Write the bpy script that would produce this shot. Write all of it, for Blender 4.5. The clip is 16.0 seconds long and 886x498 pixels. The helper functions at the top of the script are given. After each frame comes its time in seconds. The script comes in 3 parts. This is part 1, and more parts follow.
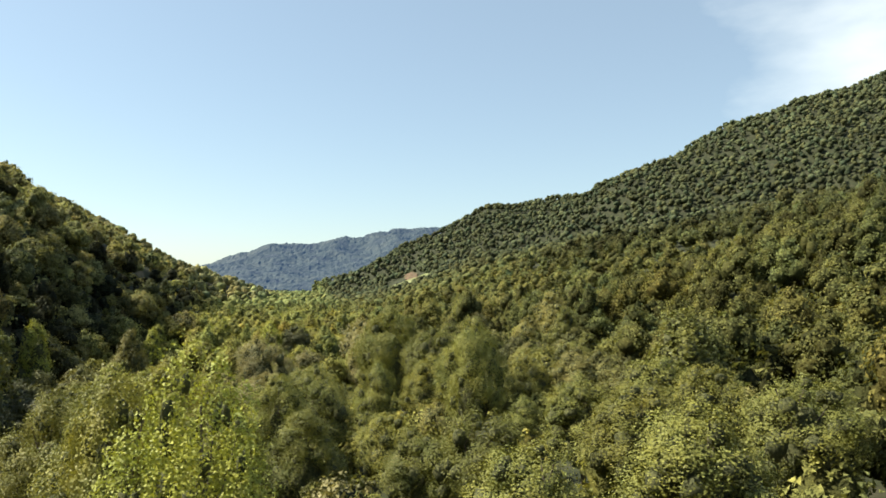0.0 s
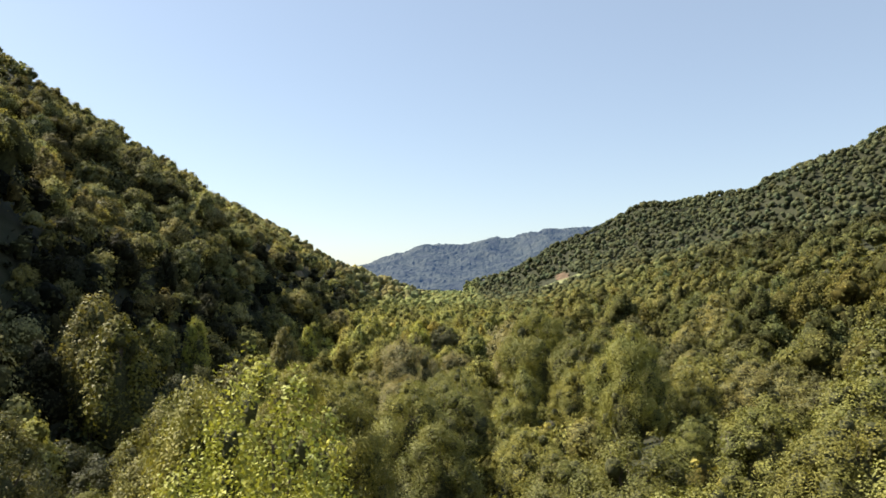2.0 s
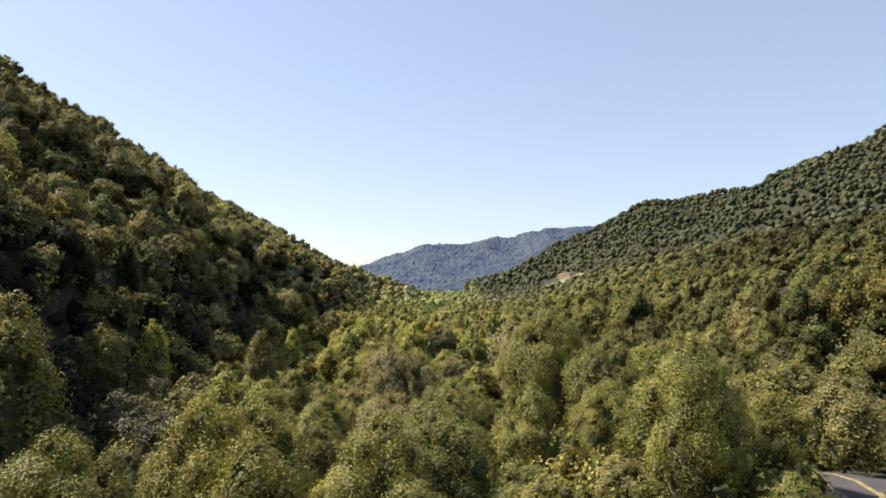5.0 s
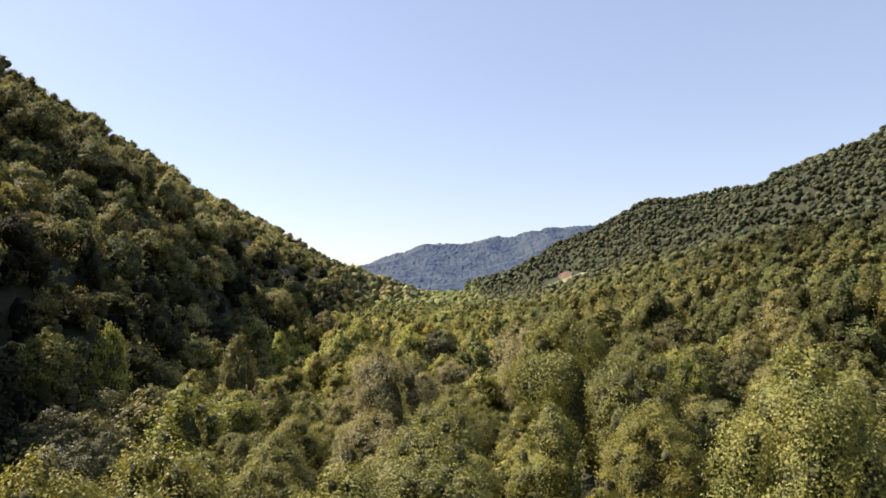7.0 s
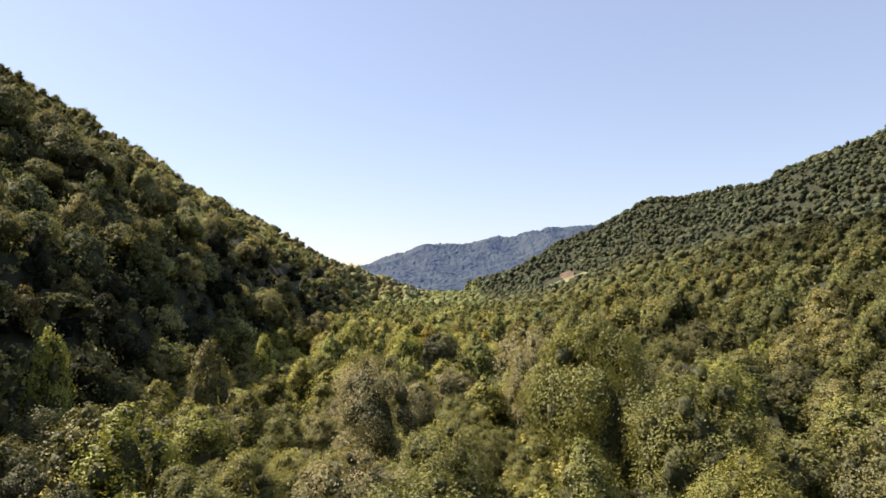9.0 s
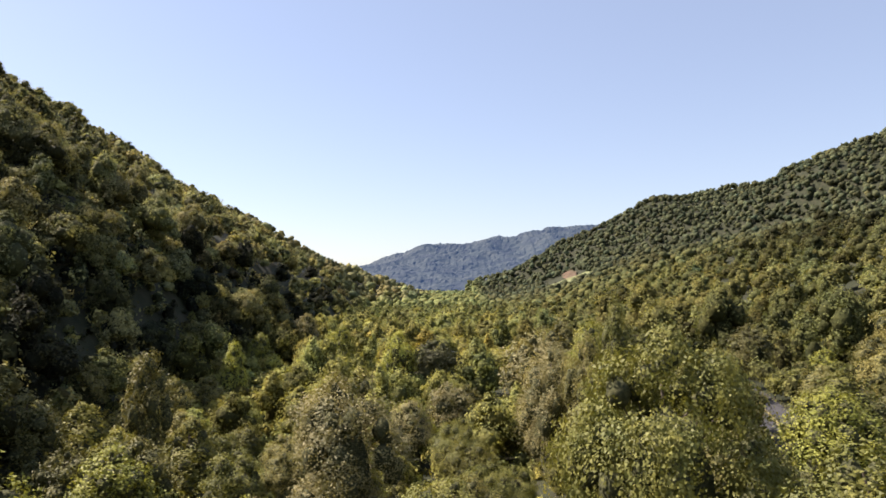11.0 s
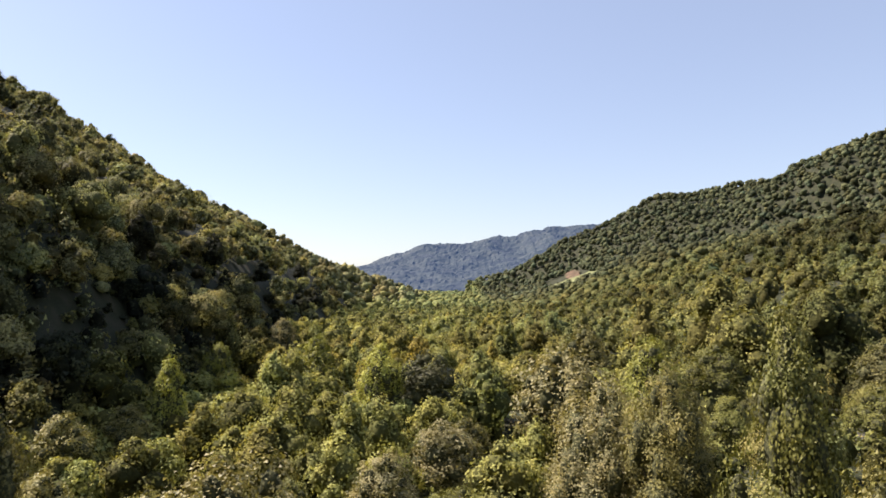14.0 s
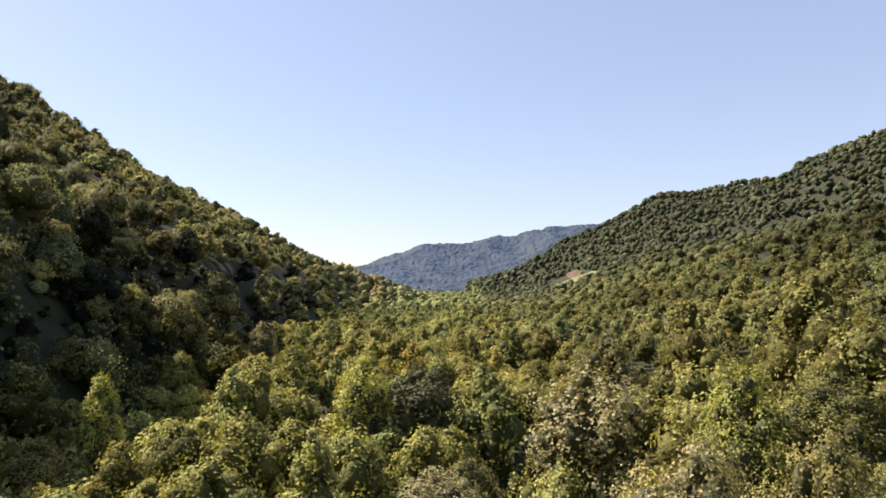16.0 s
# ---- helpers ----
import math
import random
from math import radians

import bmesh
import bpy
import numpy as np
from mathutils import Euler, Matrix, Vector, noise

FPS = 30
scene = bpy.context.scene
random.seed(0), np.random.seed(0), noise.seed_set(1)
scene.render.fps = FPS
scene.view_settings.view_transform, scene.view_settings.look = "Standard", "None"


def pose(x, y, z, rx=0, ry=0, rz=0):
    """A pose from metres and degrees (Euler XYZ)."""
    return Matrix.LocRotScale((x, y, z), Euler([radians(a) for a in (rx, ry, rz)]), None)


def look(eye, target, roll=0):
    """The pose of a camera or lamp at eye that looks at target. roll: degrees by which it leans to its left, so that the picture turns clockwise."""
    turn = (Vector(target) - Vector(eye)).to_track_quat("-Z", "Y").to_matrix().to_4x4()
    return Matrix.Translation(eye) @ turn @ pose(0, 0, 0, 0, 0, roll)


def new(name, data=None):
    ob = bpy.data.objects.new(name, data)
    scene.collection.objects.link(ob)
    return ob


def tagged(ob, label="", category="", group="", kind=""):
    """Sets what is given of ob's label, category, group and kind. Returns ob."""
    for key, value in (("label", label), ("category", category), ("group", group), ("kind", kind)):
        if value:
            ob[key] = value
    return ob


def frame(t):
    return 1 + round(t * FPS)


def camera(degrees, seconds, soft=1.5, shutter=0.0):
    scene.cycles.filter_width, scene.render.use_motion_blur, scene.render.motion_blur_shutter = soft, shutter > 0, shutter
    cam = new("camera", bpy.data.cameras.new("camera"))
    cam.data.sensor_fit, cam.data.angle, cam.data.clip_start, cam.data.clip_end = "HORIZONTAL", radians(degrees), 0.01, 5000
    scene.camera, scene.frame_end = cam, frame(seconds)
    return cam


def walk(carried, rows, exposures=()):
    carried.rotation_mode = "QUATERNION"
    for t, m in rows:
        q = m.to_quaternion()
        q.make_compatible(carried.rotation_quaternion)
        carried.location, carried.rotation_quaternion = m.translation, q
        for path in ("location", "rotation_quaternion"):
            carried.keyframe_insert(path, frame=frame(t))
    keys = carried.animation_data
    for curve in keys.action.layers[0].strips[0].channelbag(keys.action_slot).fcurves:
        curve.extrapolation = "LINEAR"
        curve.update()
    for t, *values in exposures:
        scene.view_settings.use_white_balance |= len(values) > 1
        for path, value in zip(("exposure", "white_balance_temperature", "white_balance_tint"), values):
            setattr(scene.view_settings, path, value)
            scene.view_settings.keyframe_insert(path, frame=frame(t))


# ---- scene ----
cam = camera(63.5, 16.0, soft=1.7)

# seconds, x, y, z, heading to the left, tilt up, roll
PATH = (
    (0.0, -1.41, -36.64, 16.69, -10.27, 3.11, -0.09),
    (0.5, -0.94, -35.14, 16.75, -5.70, 3.11, 0.10),
    (1.0, -0.55, -33.59, 16.77, 0.40, 3.11, 0.33),
    (1.5, -0.23, -31.82, 16.77, 1.77, 3.11, 0.38),
    (2.0, 0.03, -29.73, 16.75, 1.78, 3.11, 0.35),
    (2.5, 0.24, -27.34, 16.71, 1.79, 3.11, 0.32),
    (3.0, 0.39, -24.63, 16.66, 1.80, 3.11, 0.28),
    (3.5, 0.51, -21.66, 16.60, 1.81, 3.11, 0.25),
    (4.0, 0.59, -18.52, 16.53, 1.82, 3.12, 0.22),
    (6.5, 0.66, 0.10, 16.14, 1.86, 3.12, 0.07),
    (7.0, 0.63, 3.90, 16.07, 1.87, 3.12, 0.04),
    (7.5, 0.60, 7.77, 16.00, 1.88, 3.13, 0.01),
    (8.0, 0.57, 11.72, 15.94, 1.89, 3.13, -0.01),
    (8.5, 0.53, 15.80, 15.88, 1.90, 3.13, -0.04),
    (9.0, 0.50, 20.03, 15.83, 1.90, 3.13, -0.06),
    (11.5, 0.39, 48.96, 15.72, 1.93, 3.15, -0.16),
    (12.0, 0.37, 54.66, 15.72, 1.93, 3.15, -0.18),
    (12.5, 0.35, 60.27, 15.72, 1.93, 3.15, -0.19),
    (13.0, 0.34, 65.93, 15.73, 1.93, 3.16, -0.20),
    (13.5, 0.31, 71.57, 15.75, 1.93, 3.16, -0.21),
    (14.0, 0.28, 77.02, 15.77, 1.93, 3.17, -0.22),
    (14.5, 0.24, 82.56, 15.79, 1.93, 3.17, -0.22),
    (15.0, 0.18, 88.24, 15.81, 1.92, 3.17, -0.23),
    (15.5, 0.11, 94.05, 15.82, 1.91, 3.18, -0.23),
    (16.0, 0.01, 100.00, 15.83, 1.90, 3.18, -0.23),
)


def flight_pose(x, y, z, yaw, pitch, roll):
    a, b = radians(yaw), radians(pitch)
    way = Vector((-math.sin(a) * math.cos(b), math.cos(a) * math.cos(b), math.sin(b)))
    eye = Vector((x, y, z))
    return look(eye, eye + way * 10, roll)


walk(cam, [(row[0], flight_pose(*row[1:])) for row in PATH],
     ((0.0, 1.35, 6750, 0.5), (1.0, 1.35, 6750, 5.0), (3.0, 1.35, 6700, 11.0), (5.0, 1.35, 6600, 16.5), (7.0, 1.35, 6560, 20.0), (16.0, 1.35, 6560, 19.5)))

# ---- sky and sun ----
SUN_WAY = Vector((-0.65, 0.22, 0.725)).normalized()      # towards the sun
SUN_EL = math.asin(SUN_WAY.z)
SUN_AZ = math.atan2(SUN_WAY.x, SUN_WAY.y)
world = bpy.data.worlds.new("sky")
scene.world = world
world.use_nodes = True
wn, wl = world.node_tree.nodes, world.node_tree.links
wn.clear()
sky = wn.new("ShaderNodeTexSky")
sky.sky_type, sky.sun_disc = "NISHITA", False
sky.sun_elevation, sky.sun_rotation = SUN_EL, SUN_AZ
sky.altitude, sky.air_density, sky.dust_density, sky.ozone_density = 300, 1.0, 0.9, 1.0
back = wn.new("ShaderNodeBackground")
back.inputs[1].default_value = 0.061
wout = wn.new("ShaderNodeOutputWorld")
# a thin pale haze over the blue, and a wisp of high cloud over the right hill
haze = wn.new("ShaderNodeMix")
haze.data_type = "RGBA"
haze.inputs[0].default_value = 0.215
haze.inputs[7].default_value = (6.7, 7.8, 9.4, 1)
wl.new(sky.outputs[0], haze.inputs[6])
where = wn.new("ShaderNodeTexCoord")
puff = wn.new("ShaderNodeTexNoise")
puff.inputs["Scale"].default_value, puff.inputs["Detail"].default_value = 3.2, 7
stretch = wn.new("ShaderNodeMapping")
stretch.inputs["Scale"].default_value = (1.0, 1.0, 2.6)
wl.new(where.outputs["Generated"], stretch.inputs[0])
wl.new(stretch.outputs[0], puff.inputs["Vector"])
aim = wn.new("ShaderNodeVectorMath")
aim.operation = "DISTANCE"
aim.inputs[1].default_value = (0.640, 0.715, 0.290)
wl.new(where.outputs["Generated"], aim.inputs[0])
fade = wn.new("ShaderNodeMapRange")
for socket, value in zip(fade.inputs[1:5], (0.02, 0.30, 0.16, -0.40)):
    socket.default_value = value
wl.new(aim.outputs["Value"], fade.inputs[0])
add = wn.new("ShaderNodeMath")
wl.new(puff.outputs[0], add.inputs[0])
wl.new(fade.outputs[0], add.inputs[1])
veil = wn.new("ShaderNodeMapRange")
for socket, value in zip(veil.inputs[1:5], (0.45, 0.80, 0.0, 0.62)):
    socket.default_value = value
wl.new(add.outputs[0], veil.inputs[0])
cloud = wn.new("ShaderNodeMix")
cloud.data_type = "RGBA"
cloud.inputs[7].default_value = (9.5, 9.6, 10.0, 1)
wl.new(veil.outputs[0], cloud.inputs[0])
wl.new(haze.outputs[2], cloud.inputs[6])
wl.new(cloud.outputs[2], back.inputs[0])
wl.new(back.outputs[0], wout.inputs[0])

sun = new("sun", bpy.data.lights.new("sun", "SUN"))
sun.data.energy, sun.data.angle, sun.data.color = 5.0, radians(0.6), (1.0, 0.93, 0.82)
sun.matrix_world = look((0, 0, 400), Vector((0, 0, 400)) - SUN_WAY * 10)
tagged(sun, "low warm afternoon sun", "sun", kind="structure")


# ---- materials ----
def material(name):
    m = bpy.data.materials.new(name)
    m.use_nodes = True
    m.node_tree.nodes.clear()
    return m, m.node_tree.nodes, m.node_tree.links


def ramp(nodes, stops):
    r = nodes.new("ShaderNodeValToRGB")
    e = r.color_ramp.elements
    while len(e) < len(stops):
        e.new(0.5)
    for k, (pos, col) in zip(e, stops):
        k.position, k.color = pos, (*col, 1)
    return r


def mix_rgb(nodes, links, mode, fac, a, b):
    m = nodes.new("ShaderNodeMix")
    m.data_type, m.blend_type = "RGBA", mode
    for socket, value in ((m.inputs[0], fac), (m.inputs[6], a), (m.inputs[7], b)):
        if isinstance(value, (int, float)):
            socket.default_value = value
        elif isinstance(value, tuple):
            socket.default_value = (*value, 1)
        else:
            links.new(value, socket)
    return m.outputs[2]


def leaf_shader(nodes, links, colour, through_share, rough, gloss, grain, relief):
    """Foliage: a waxy front and light that comes through the blade, with a broad drift of hue from branch to branch and
    a finer mottle of leaves (grain to the metre) that also gives relief."""
    p = nodes.new("ShaderNodeBsdfPrincipled")
    geo = nodes.new("ShaderNodeNewGeometry")
    spray = nodes.new("ShaderNodeTexNoise")
    spray.inputs["Scale"].default_value, spray.inputs["Detail"].default_value = 0.45, 2
    links.new(geo.outputs["Position"], spray.inputs["Vector"])
    drift = ramp(nodes, [(0.32, (0.84, 0.90, 1.0)), (0.5, (1.0, 1.0, 1.0)), (0.68, (1.12, 1.07, 0.96))])
    links.new(spray.outputs[0], drift.inputs[0])
    colour = mix_rgb(nodes, links, "MULTIPLY", 1.0, colour, drift.outputs[0])
    mottle = nodes.new("ShaderNodeTexNoise")
    mottle.inputs["Scale"].default_value, mottle.inputs["Detail"].default_value, mottle.inputs["Roughness"].default_value = grain, 3, 0.7
    links.new(geo.outputs["Position"], mottle.inputs["Vector"])
    shade = ramp(nodes, [(0.34, (0.66, 0.67, 0.70)), (0.5, (1.0, 1.0, 1.0)), (0.66, (1.26, 1.24, 1.2))])
    links.new(mottle.outputs[0], shade.inputs[0])
    colour = mix_rgb(nodes, links, "MULTIPLY", 1.0, colour, shade.outputs[0])
    if relief:
        bump = nodes.new("ShaderNodeBump")
        bump.inputs["Strength"].default_value, bump.inputs["Distance"].default_value = 1.0, relief
        links.new(mottle.outputs[0], bump.inputs["Height"])
        links.new(bump.outputs[0], p.inputs["Normal"])
    p.inputs["Roughness"].default_value = rough
    p.inputs["Specular IOR Level"].default_value = gloss
    links.new(colour, p.inputs["Base Color"])
    tr = nodes.new("ShaderNodeBsdfTranslucent")
    links.new(mix_rgb(nodes, links, "MULTIPLY", 1.0, colour, (1.15, 1.12, 0.6)), tr.inputs[0])
    mx = nodes.new("ShaderNodeMixShader")
    mx.inputs[0].default_value = through_share
    links.new(p.outputs[0], mx.inputs[1])
    links.new(tr.outputs[0], mx.inputs[2])
    out = nodes.new("ShaderNodeOutputMaterial")
    links.new(mx.outputs[0], out.inputs[0])


def hue_of_tree(nodes, links, colour, amount=0.25):
    """Each tree a little lighter or darker, each leaf again."""
    info = nodes.new("ShaderNodeObjectInfo")
    geo = nodes.new("ShaderNodeNewGeometry")
    a = ramp(nodes, [(0, (1 - amount,) * 3), (1, (1 + amount,) * 3)])
    links.new(info.outputs["Random"], a.inputs[0])
    b = ramp(nodes, [(0, (0.8, 0.82, 0.84)), (0.5, (1, 1, 1)), (1, (1.16, 1.14, 1.1))])
    links.new(geo.outputs["Random Per Island"], b.inputs[0])
    c = mix_rgb(nodes, links, "MULTIPLY", 1.0, colour, a.outputs[0])
    return mix_rgb(nodes, links, "MULTIPLY", 1.0, c, b.outputs[0])


def leaf_material(name, colour, through_share=0.22):
    m, n, l = material(name)
    rgb = n.new("ShaderNodeRGB")
    rgb.outputs[0].default_value = (*colour, 1)
    leaf_shader(n, l, hue_of_tree(n, l, rgb.outputs[0]), through_share, 0.55, 0.15, 2.2, 0)
    return m


TONES = {
    "poplar": (0.205, 0.194, 0.048),
    "green": (0.172, 0.172, 0.047),
    "deep": (0.069, 0.071, 0.031),
    "oak": (0.15, 0.142, 0.054),
    "olive": (0.222, 0.2, 0.07),
    "silver": (0.247, 0.22, 0.103),
    "lime": (0.272, 0.278, 0.058),
}
LEAF = {k: leaf_material(k + "_leaves", c) for k, c in TONES.items()}


def forest_material():
    m, n, l = material("forest_leaves")
    at = n.new("ShaderNodeAttribute")
    at.attribute_name = "tone"
    leaf_shader(n, l, hue_of_tree(n, l, at.outputs["Color"], 0.0), 0.26, 0.7, 0.06, 1.5, 0.45)
    return m


FOREST = forest_material()


def rough_material(name, stops, scale, rough=0.9, bump=0.4, detail=8):
    m, n, l = material(name)
    geo = n.new("ShaderNodeNewGeometry")
    t = n.new("ShaderNodeTexNoise")
    t.inputs["Scale"].default_value, t.inputs["Detail"].default_value = scale, detail
    l.new(geo.outputs["Position"], t.inputs["Vector"])
    fine = n.new("ShaderNodeTexNoise")
    fine.inputs["Scale"].default_value, fine.inputs["Detail"].default_value = scale * 14, 4
    l.new(geo.outputs["Position"], fine.inputs["Vector"])
    r = ramp(n, stops)
    l.new(t.outputs[0], r.inputs[0])
    g = ramp(n, [(0.3, (0.7, 0.7, 0.7)), (0.7, (1.2, 1.2, 1.2))])
    l.new(fine.outputs[0], g.inputs[0])
    p = n.new("ShaderNodeBsdfPrincipled")
    p.inputs["Roughness"].default_value = rough
    p.inputs["Specular IOR Level"].default_value = 0.2
    l.new(mix_rgb(n, l, "MULTIPLY", 1.0, r.outputs[0], g.outputs[0]), p.inputs["Base Color"])
    b = n.new("ShaderNodeBump")
    b.inputs["Strength"].default_value, b.inputs["Distance"].default_value = bump, 0.05
    l.new(fine.outputs[0], b.inputs["Height"])
    l.new(b.outputs[0], p.inputs["Normal"])
    out = n.new("ShaderNodeOutputMaterial")
    l.new(p.outputs[0], out.inputs[0])
    return m


BARK = rough_material("bark", [(0.3, (0.06, 0.045, 0.033)), (0.7, (0.17, 0.14, 0.11))], 3.0)
# crown insides: a dark colour stands in for the shade between the leaves
INNER_SHADE = rough_material("inner_shade", [(0.35, (0.046, 0.05, 0.022)), (0.65, (0.105, 0.104, 0.046))], 4.0, 0.95, 0.8)
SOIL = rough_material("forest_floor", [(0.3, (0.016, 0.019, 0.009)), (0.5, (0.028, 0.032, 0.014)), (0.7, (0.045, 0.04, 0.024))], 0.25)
ASPHALT = rough_material("worn_asphalt", [(0.3, (0.045, 0.045, 0.048)), (0.7, (0.075, 0.073, 0.072))], 0.8, 0.8, 0.2)
GRAVEL = rough_material("pale_gravel", [(0.3, (0.15, 0.13, 0.11)), (0.7, (0.26, 0.235, 0.21))], 1.5, 0.9, 0.6)
LINE = rough_material("faded_road_paint", [(0.3, (0.35, 0.27, 0.08)), (0.7, (0.5, 0.4, 0.14))], 2.0, 0.7, 0.1)
CLAY = rough_material("bare_clay", [(0.32, (0.045, 0.06, 0.025)), (0.45, (0.08, 0.055, 0.032)), (0.7, (0.15, 0.095, 0.06))], 0.08)
GRASS = rough_material("dry_grass", [(0.3, (0.10, 0.12, 0.045)), (0.7, (0.19, 0.19, 0.08))], 0.1)


# ---- meshes ----
def raw_mesh(name, verts, faces, mats, tone=None, smooth=False, slot=None):
    """A mesh from arrays: verts (n, 3), faces (m, 3 or 4); smooth for all, or one flag a face."""
    verts, faces = np.asarray(verts, np.float32), np.asarray(faces, np.int32)
    me = bpy.data.meshes.new(name)
    m, k = faces.shape
    me.vertices.add(len(verts))
    me.vertices.foreach_set("co", verts.ravel())
    me.loops.add(m * k)
    me.loops.foreach_set("vertex_index", faces.ravel())
    me.polygons.add(m)
    me.polygons.foreach_set("loop_start", np.arange(m, dtype=np.int32) * k)
    me.polygons.foreach_set("use_smooth", np.broadcast_to(np.asarray(smooth, bool), (m,)).copy())
    for mat in mats:
        me.materials.append(mat)
    if slot is not None:
        me.polygons.foreach_set("material_index", np.asarray(slot, np.int32))
    if tone is not None:
        a = me.attributes.new("tone", "FLOAT_COLOR", "FACE")
        a.data.foreach_set("color", np.c_[tone, np.ones(m)].astype(np.float32).ravel())
    me.update(calc_edges=True)
    return me


# ---- the lie of the land ----
def soft_max(v, width):
    """max(v, 0) with a rounded bend."""
    v = np.asarray(v, float)
    return np.where(v > 30 * width, v, width * np.log1p(np.exp(np.minimum(v / width, 30))))


def step(a, b, v):
    s = np.clip((v - a) / (b - a), 0, 1)
    return s * s * (3 - 2 * s)


def ripple(x, y):
    """Gullies and swells in the slopes."""
    return (3.0 * np.sin(x * 0.031 + 0.9 * np.sin(y * 0.017)) + 2.5 * np.sin(y * 0.043 + 1.3 * np.sin(x * 0.023 + 1))
            + 1.4 * np.sin(x * 0.09 + y * 0.07) + 1.2 * np.sin(y * 0.11 - x * 0.05 + 2))


_HASH = np.random.default_rng(11).uniform(-1, 1, (256, 256))


def lumps(x, y, size):
    """Smooth random swells about so many metres across, from -1 to 1."""
    x, y = np.asarray(x, float) / size + 512, np.asarray(y, float) / size + 512
    i, j = np.floor(x).astype(int), np.floor(y).astype(int)
    u, v = x - i, y - j
    u, v = u * u * (3 - 2 * u), v * v * (3 - 2 * v)
    a, b = _HASH[i % 256, j % 256], _HASH[(i + 1) % 256, j % 256]
    c, d = _HASH[i % 256, (j + 1) % 256], _HASH[(i + 1) % 256, (j + 1) % 256]
    return (a * (1 - u) + b * u) * (1 - v) + (c * (1 - u) + d * u) * v


def valley(x, y):
    """The floor: a low creek side on the left, a terrace with the road on the right."""
    creek = -5.0 - 7.5 * step(40, 130, y) + 10.0 * step(700, 1500, y)
    terrace = 3.0 - 5.0 * step(38, 66, y) * (1 - step(104, 136, y)) - 14.5 * step(130, 270, y) + 9.0 * step(700, 1500, y)
    shift = 6 * step(95, 160, y)
    k = step(2 + shift, 22 + shift, x)
    return creek * (1 - k) + terrace * k


def land(x, y):
    x, y = np.asarray(x, float), np.asarray(y, float)
    base = valley(x, y)
    # hillside on the left, steep at its foot, that ends in a crest running away from the flight
    foot = 51 + 9 * step(140, 220, y) + 0.095 * np.maximum(y - 300, 0)
    far = soft_max(-x - foot, 4)
    left = 0.605 * far + 0.76 * np.minimum(far, 26)
    crest = 670 + 1.4 * (x + 335) + 60 * step(-215, -165, x)
    left = left - soft_max(0.85 * (y - crest), 25) * step(60, 140, -x)
    left = soft_max(left, 2) + ripple(x, y) * step(90, 220, -x)
    left = left + 10 * lumps(0.35 * x, y, 42) * step(62, 95, -x) * (1 - step(380, 480, y))
    left = np.minimum(left + 0.07 * np.maximum(-x - 280, 0), 340)
    # hill on the right: a bench, then the faces of two spurs
    side = soft_max(x - 78, 8)
    bench = base + 0.35 * side - 0.2 * soft_max(x - 260, 15) + 1.5 * ripple(x + 40, y) * step(120, 300, x)
    near = 4 + 0.4 * x - 12 - 0.3 * np.maximum(548 - x, 0) - 0.35 * soft_max(1265 - y, 15) - 0.8 * soft_max(y - 1330, 15)
    nose = 198.5 + 0.14 * np.maximum(x - 387, 0) - 0.52 * soft_max(387 - x, 8) + 0.12 * soft_max(160 - x, 10) - 0.3 * soft_max(1574 - y, 15) - 0.8 * soft_max(y - 1640, 15)
    near = near + 18 * np.exp(-((x - 890) / 130) ** 2)
    spur = np.minimum(np.maximum(near, nose), 520) + 1.3 * ripple(x + 40, y)
    right = bench + soft_max(spur - bench, 8)
    # a low spur beyond it that reaches out into the valley
    low = 33 + 0.33 * (-x - 152) - 0.10 * soft_max(1030 - y, 20) - 0.8 * soft_max(y - 1090, 20) + 0.8 * ripple(x, y)
    low = np.minimum(low, 60 + 0.5 * ripple(y, x))
    ground_left = base + np.maximum(left, 0)
    ground_left = ground_left + soft_max(low - ground_left, 5)
    return np.where(x > 0, right, ground_left)


def grid_axis(a, b, fine_a, fine_b, fine, coarse):
    return np.unique(np.r_[np.arange(a, fine_a, coarse), np.arange(fine_a, fine_b, fine), np.arange(fine_b, b + coarse, coarse)])


def sheet(name, xs, ys, high, mats, smooth=True):
    gx, gy = np.meshgrid(xs, ys)
    v = np.c_[gx.ravel(), gy.ravel(), high(gx, gy).ravel()]
    nx, ny = len(xs), len(ys)
    i = (np.arange(ny - 1)[:, None] * nx + np.arange(nx - 1)).ravel()
    return raw_mesh(name, v, np.c_[i, i + 1, i + nx + 1, i + nx], mats, smooth=smooth)


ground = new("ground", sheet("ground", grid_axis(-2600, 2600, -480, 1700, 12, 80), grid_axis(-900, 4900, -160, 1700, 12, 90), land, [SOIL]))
tagged(ground, "dark leaf-littered forest floor of a valley between steep hills", "ground", kind="structure")


# ---- the far ridge ----
CREST_X = (-1400, -670, -480, -293, -158, -24, 145, 300, 347, 583, 852, 1300, 2000)
CREST_Z = (30, 150, 200, 262, 282, 275, 314, 338, 364, 388, 417, 470, 520)


def far_land(x, y):
    s = np.clip((y - 3000) / 1300, 0, 1.25)
    top = np.interp(x, CREST_X, CREST_Z) - 14
    z = 6 + top * np.where(s < 1, s ** 0.85, 1 - (s - 1) * 1.5)
    z = z + (62 * lumps(x, y, 260) + 34 * lumps(x, y, 110)) * np.minimum(s, 1) * np.clip((1.0 - s) * 3, 0, 1)
    return z + 13 * lumps(x, y, 85) * np.clip(s, 0, 1) + 8 * np.abs(lumps(x, y, 23)) + 5 * lumps(x, y, 12)


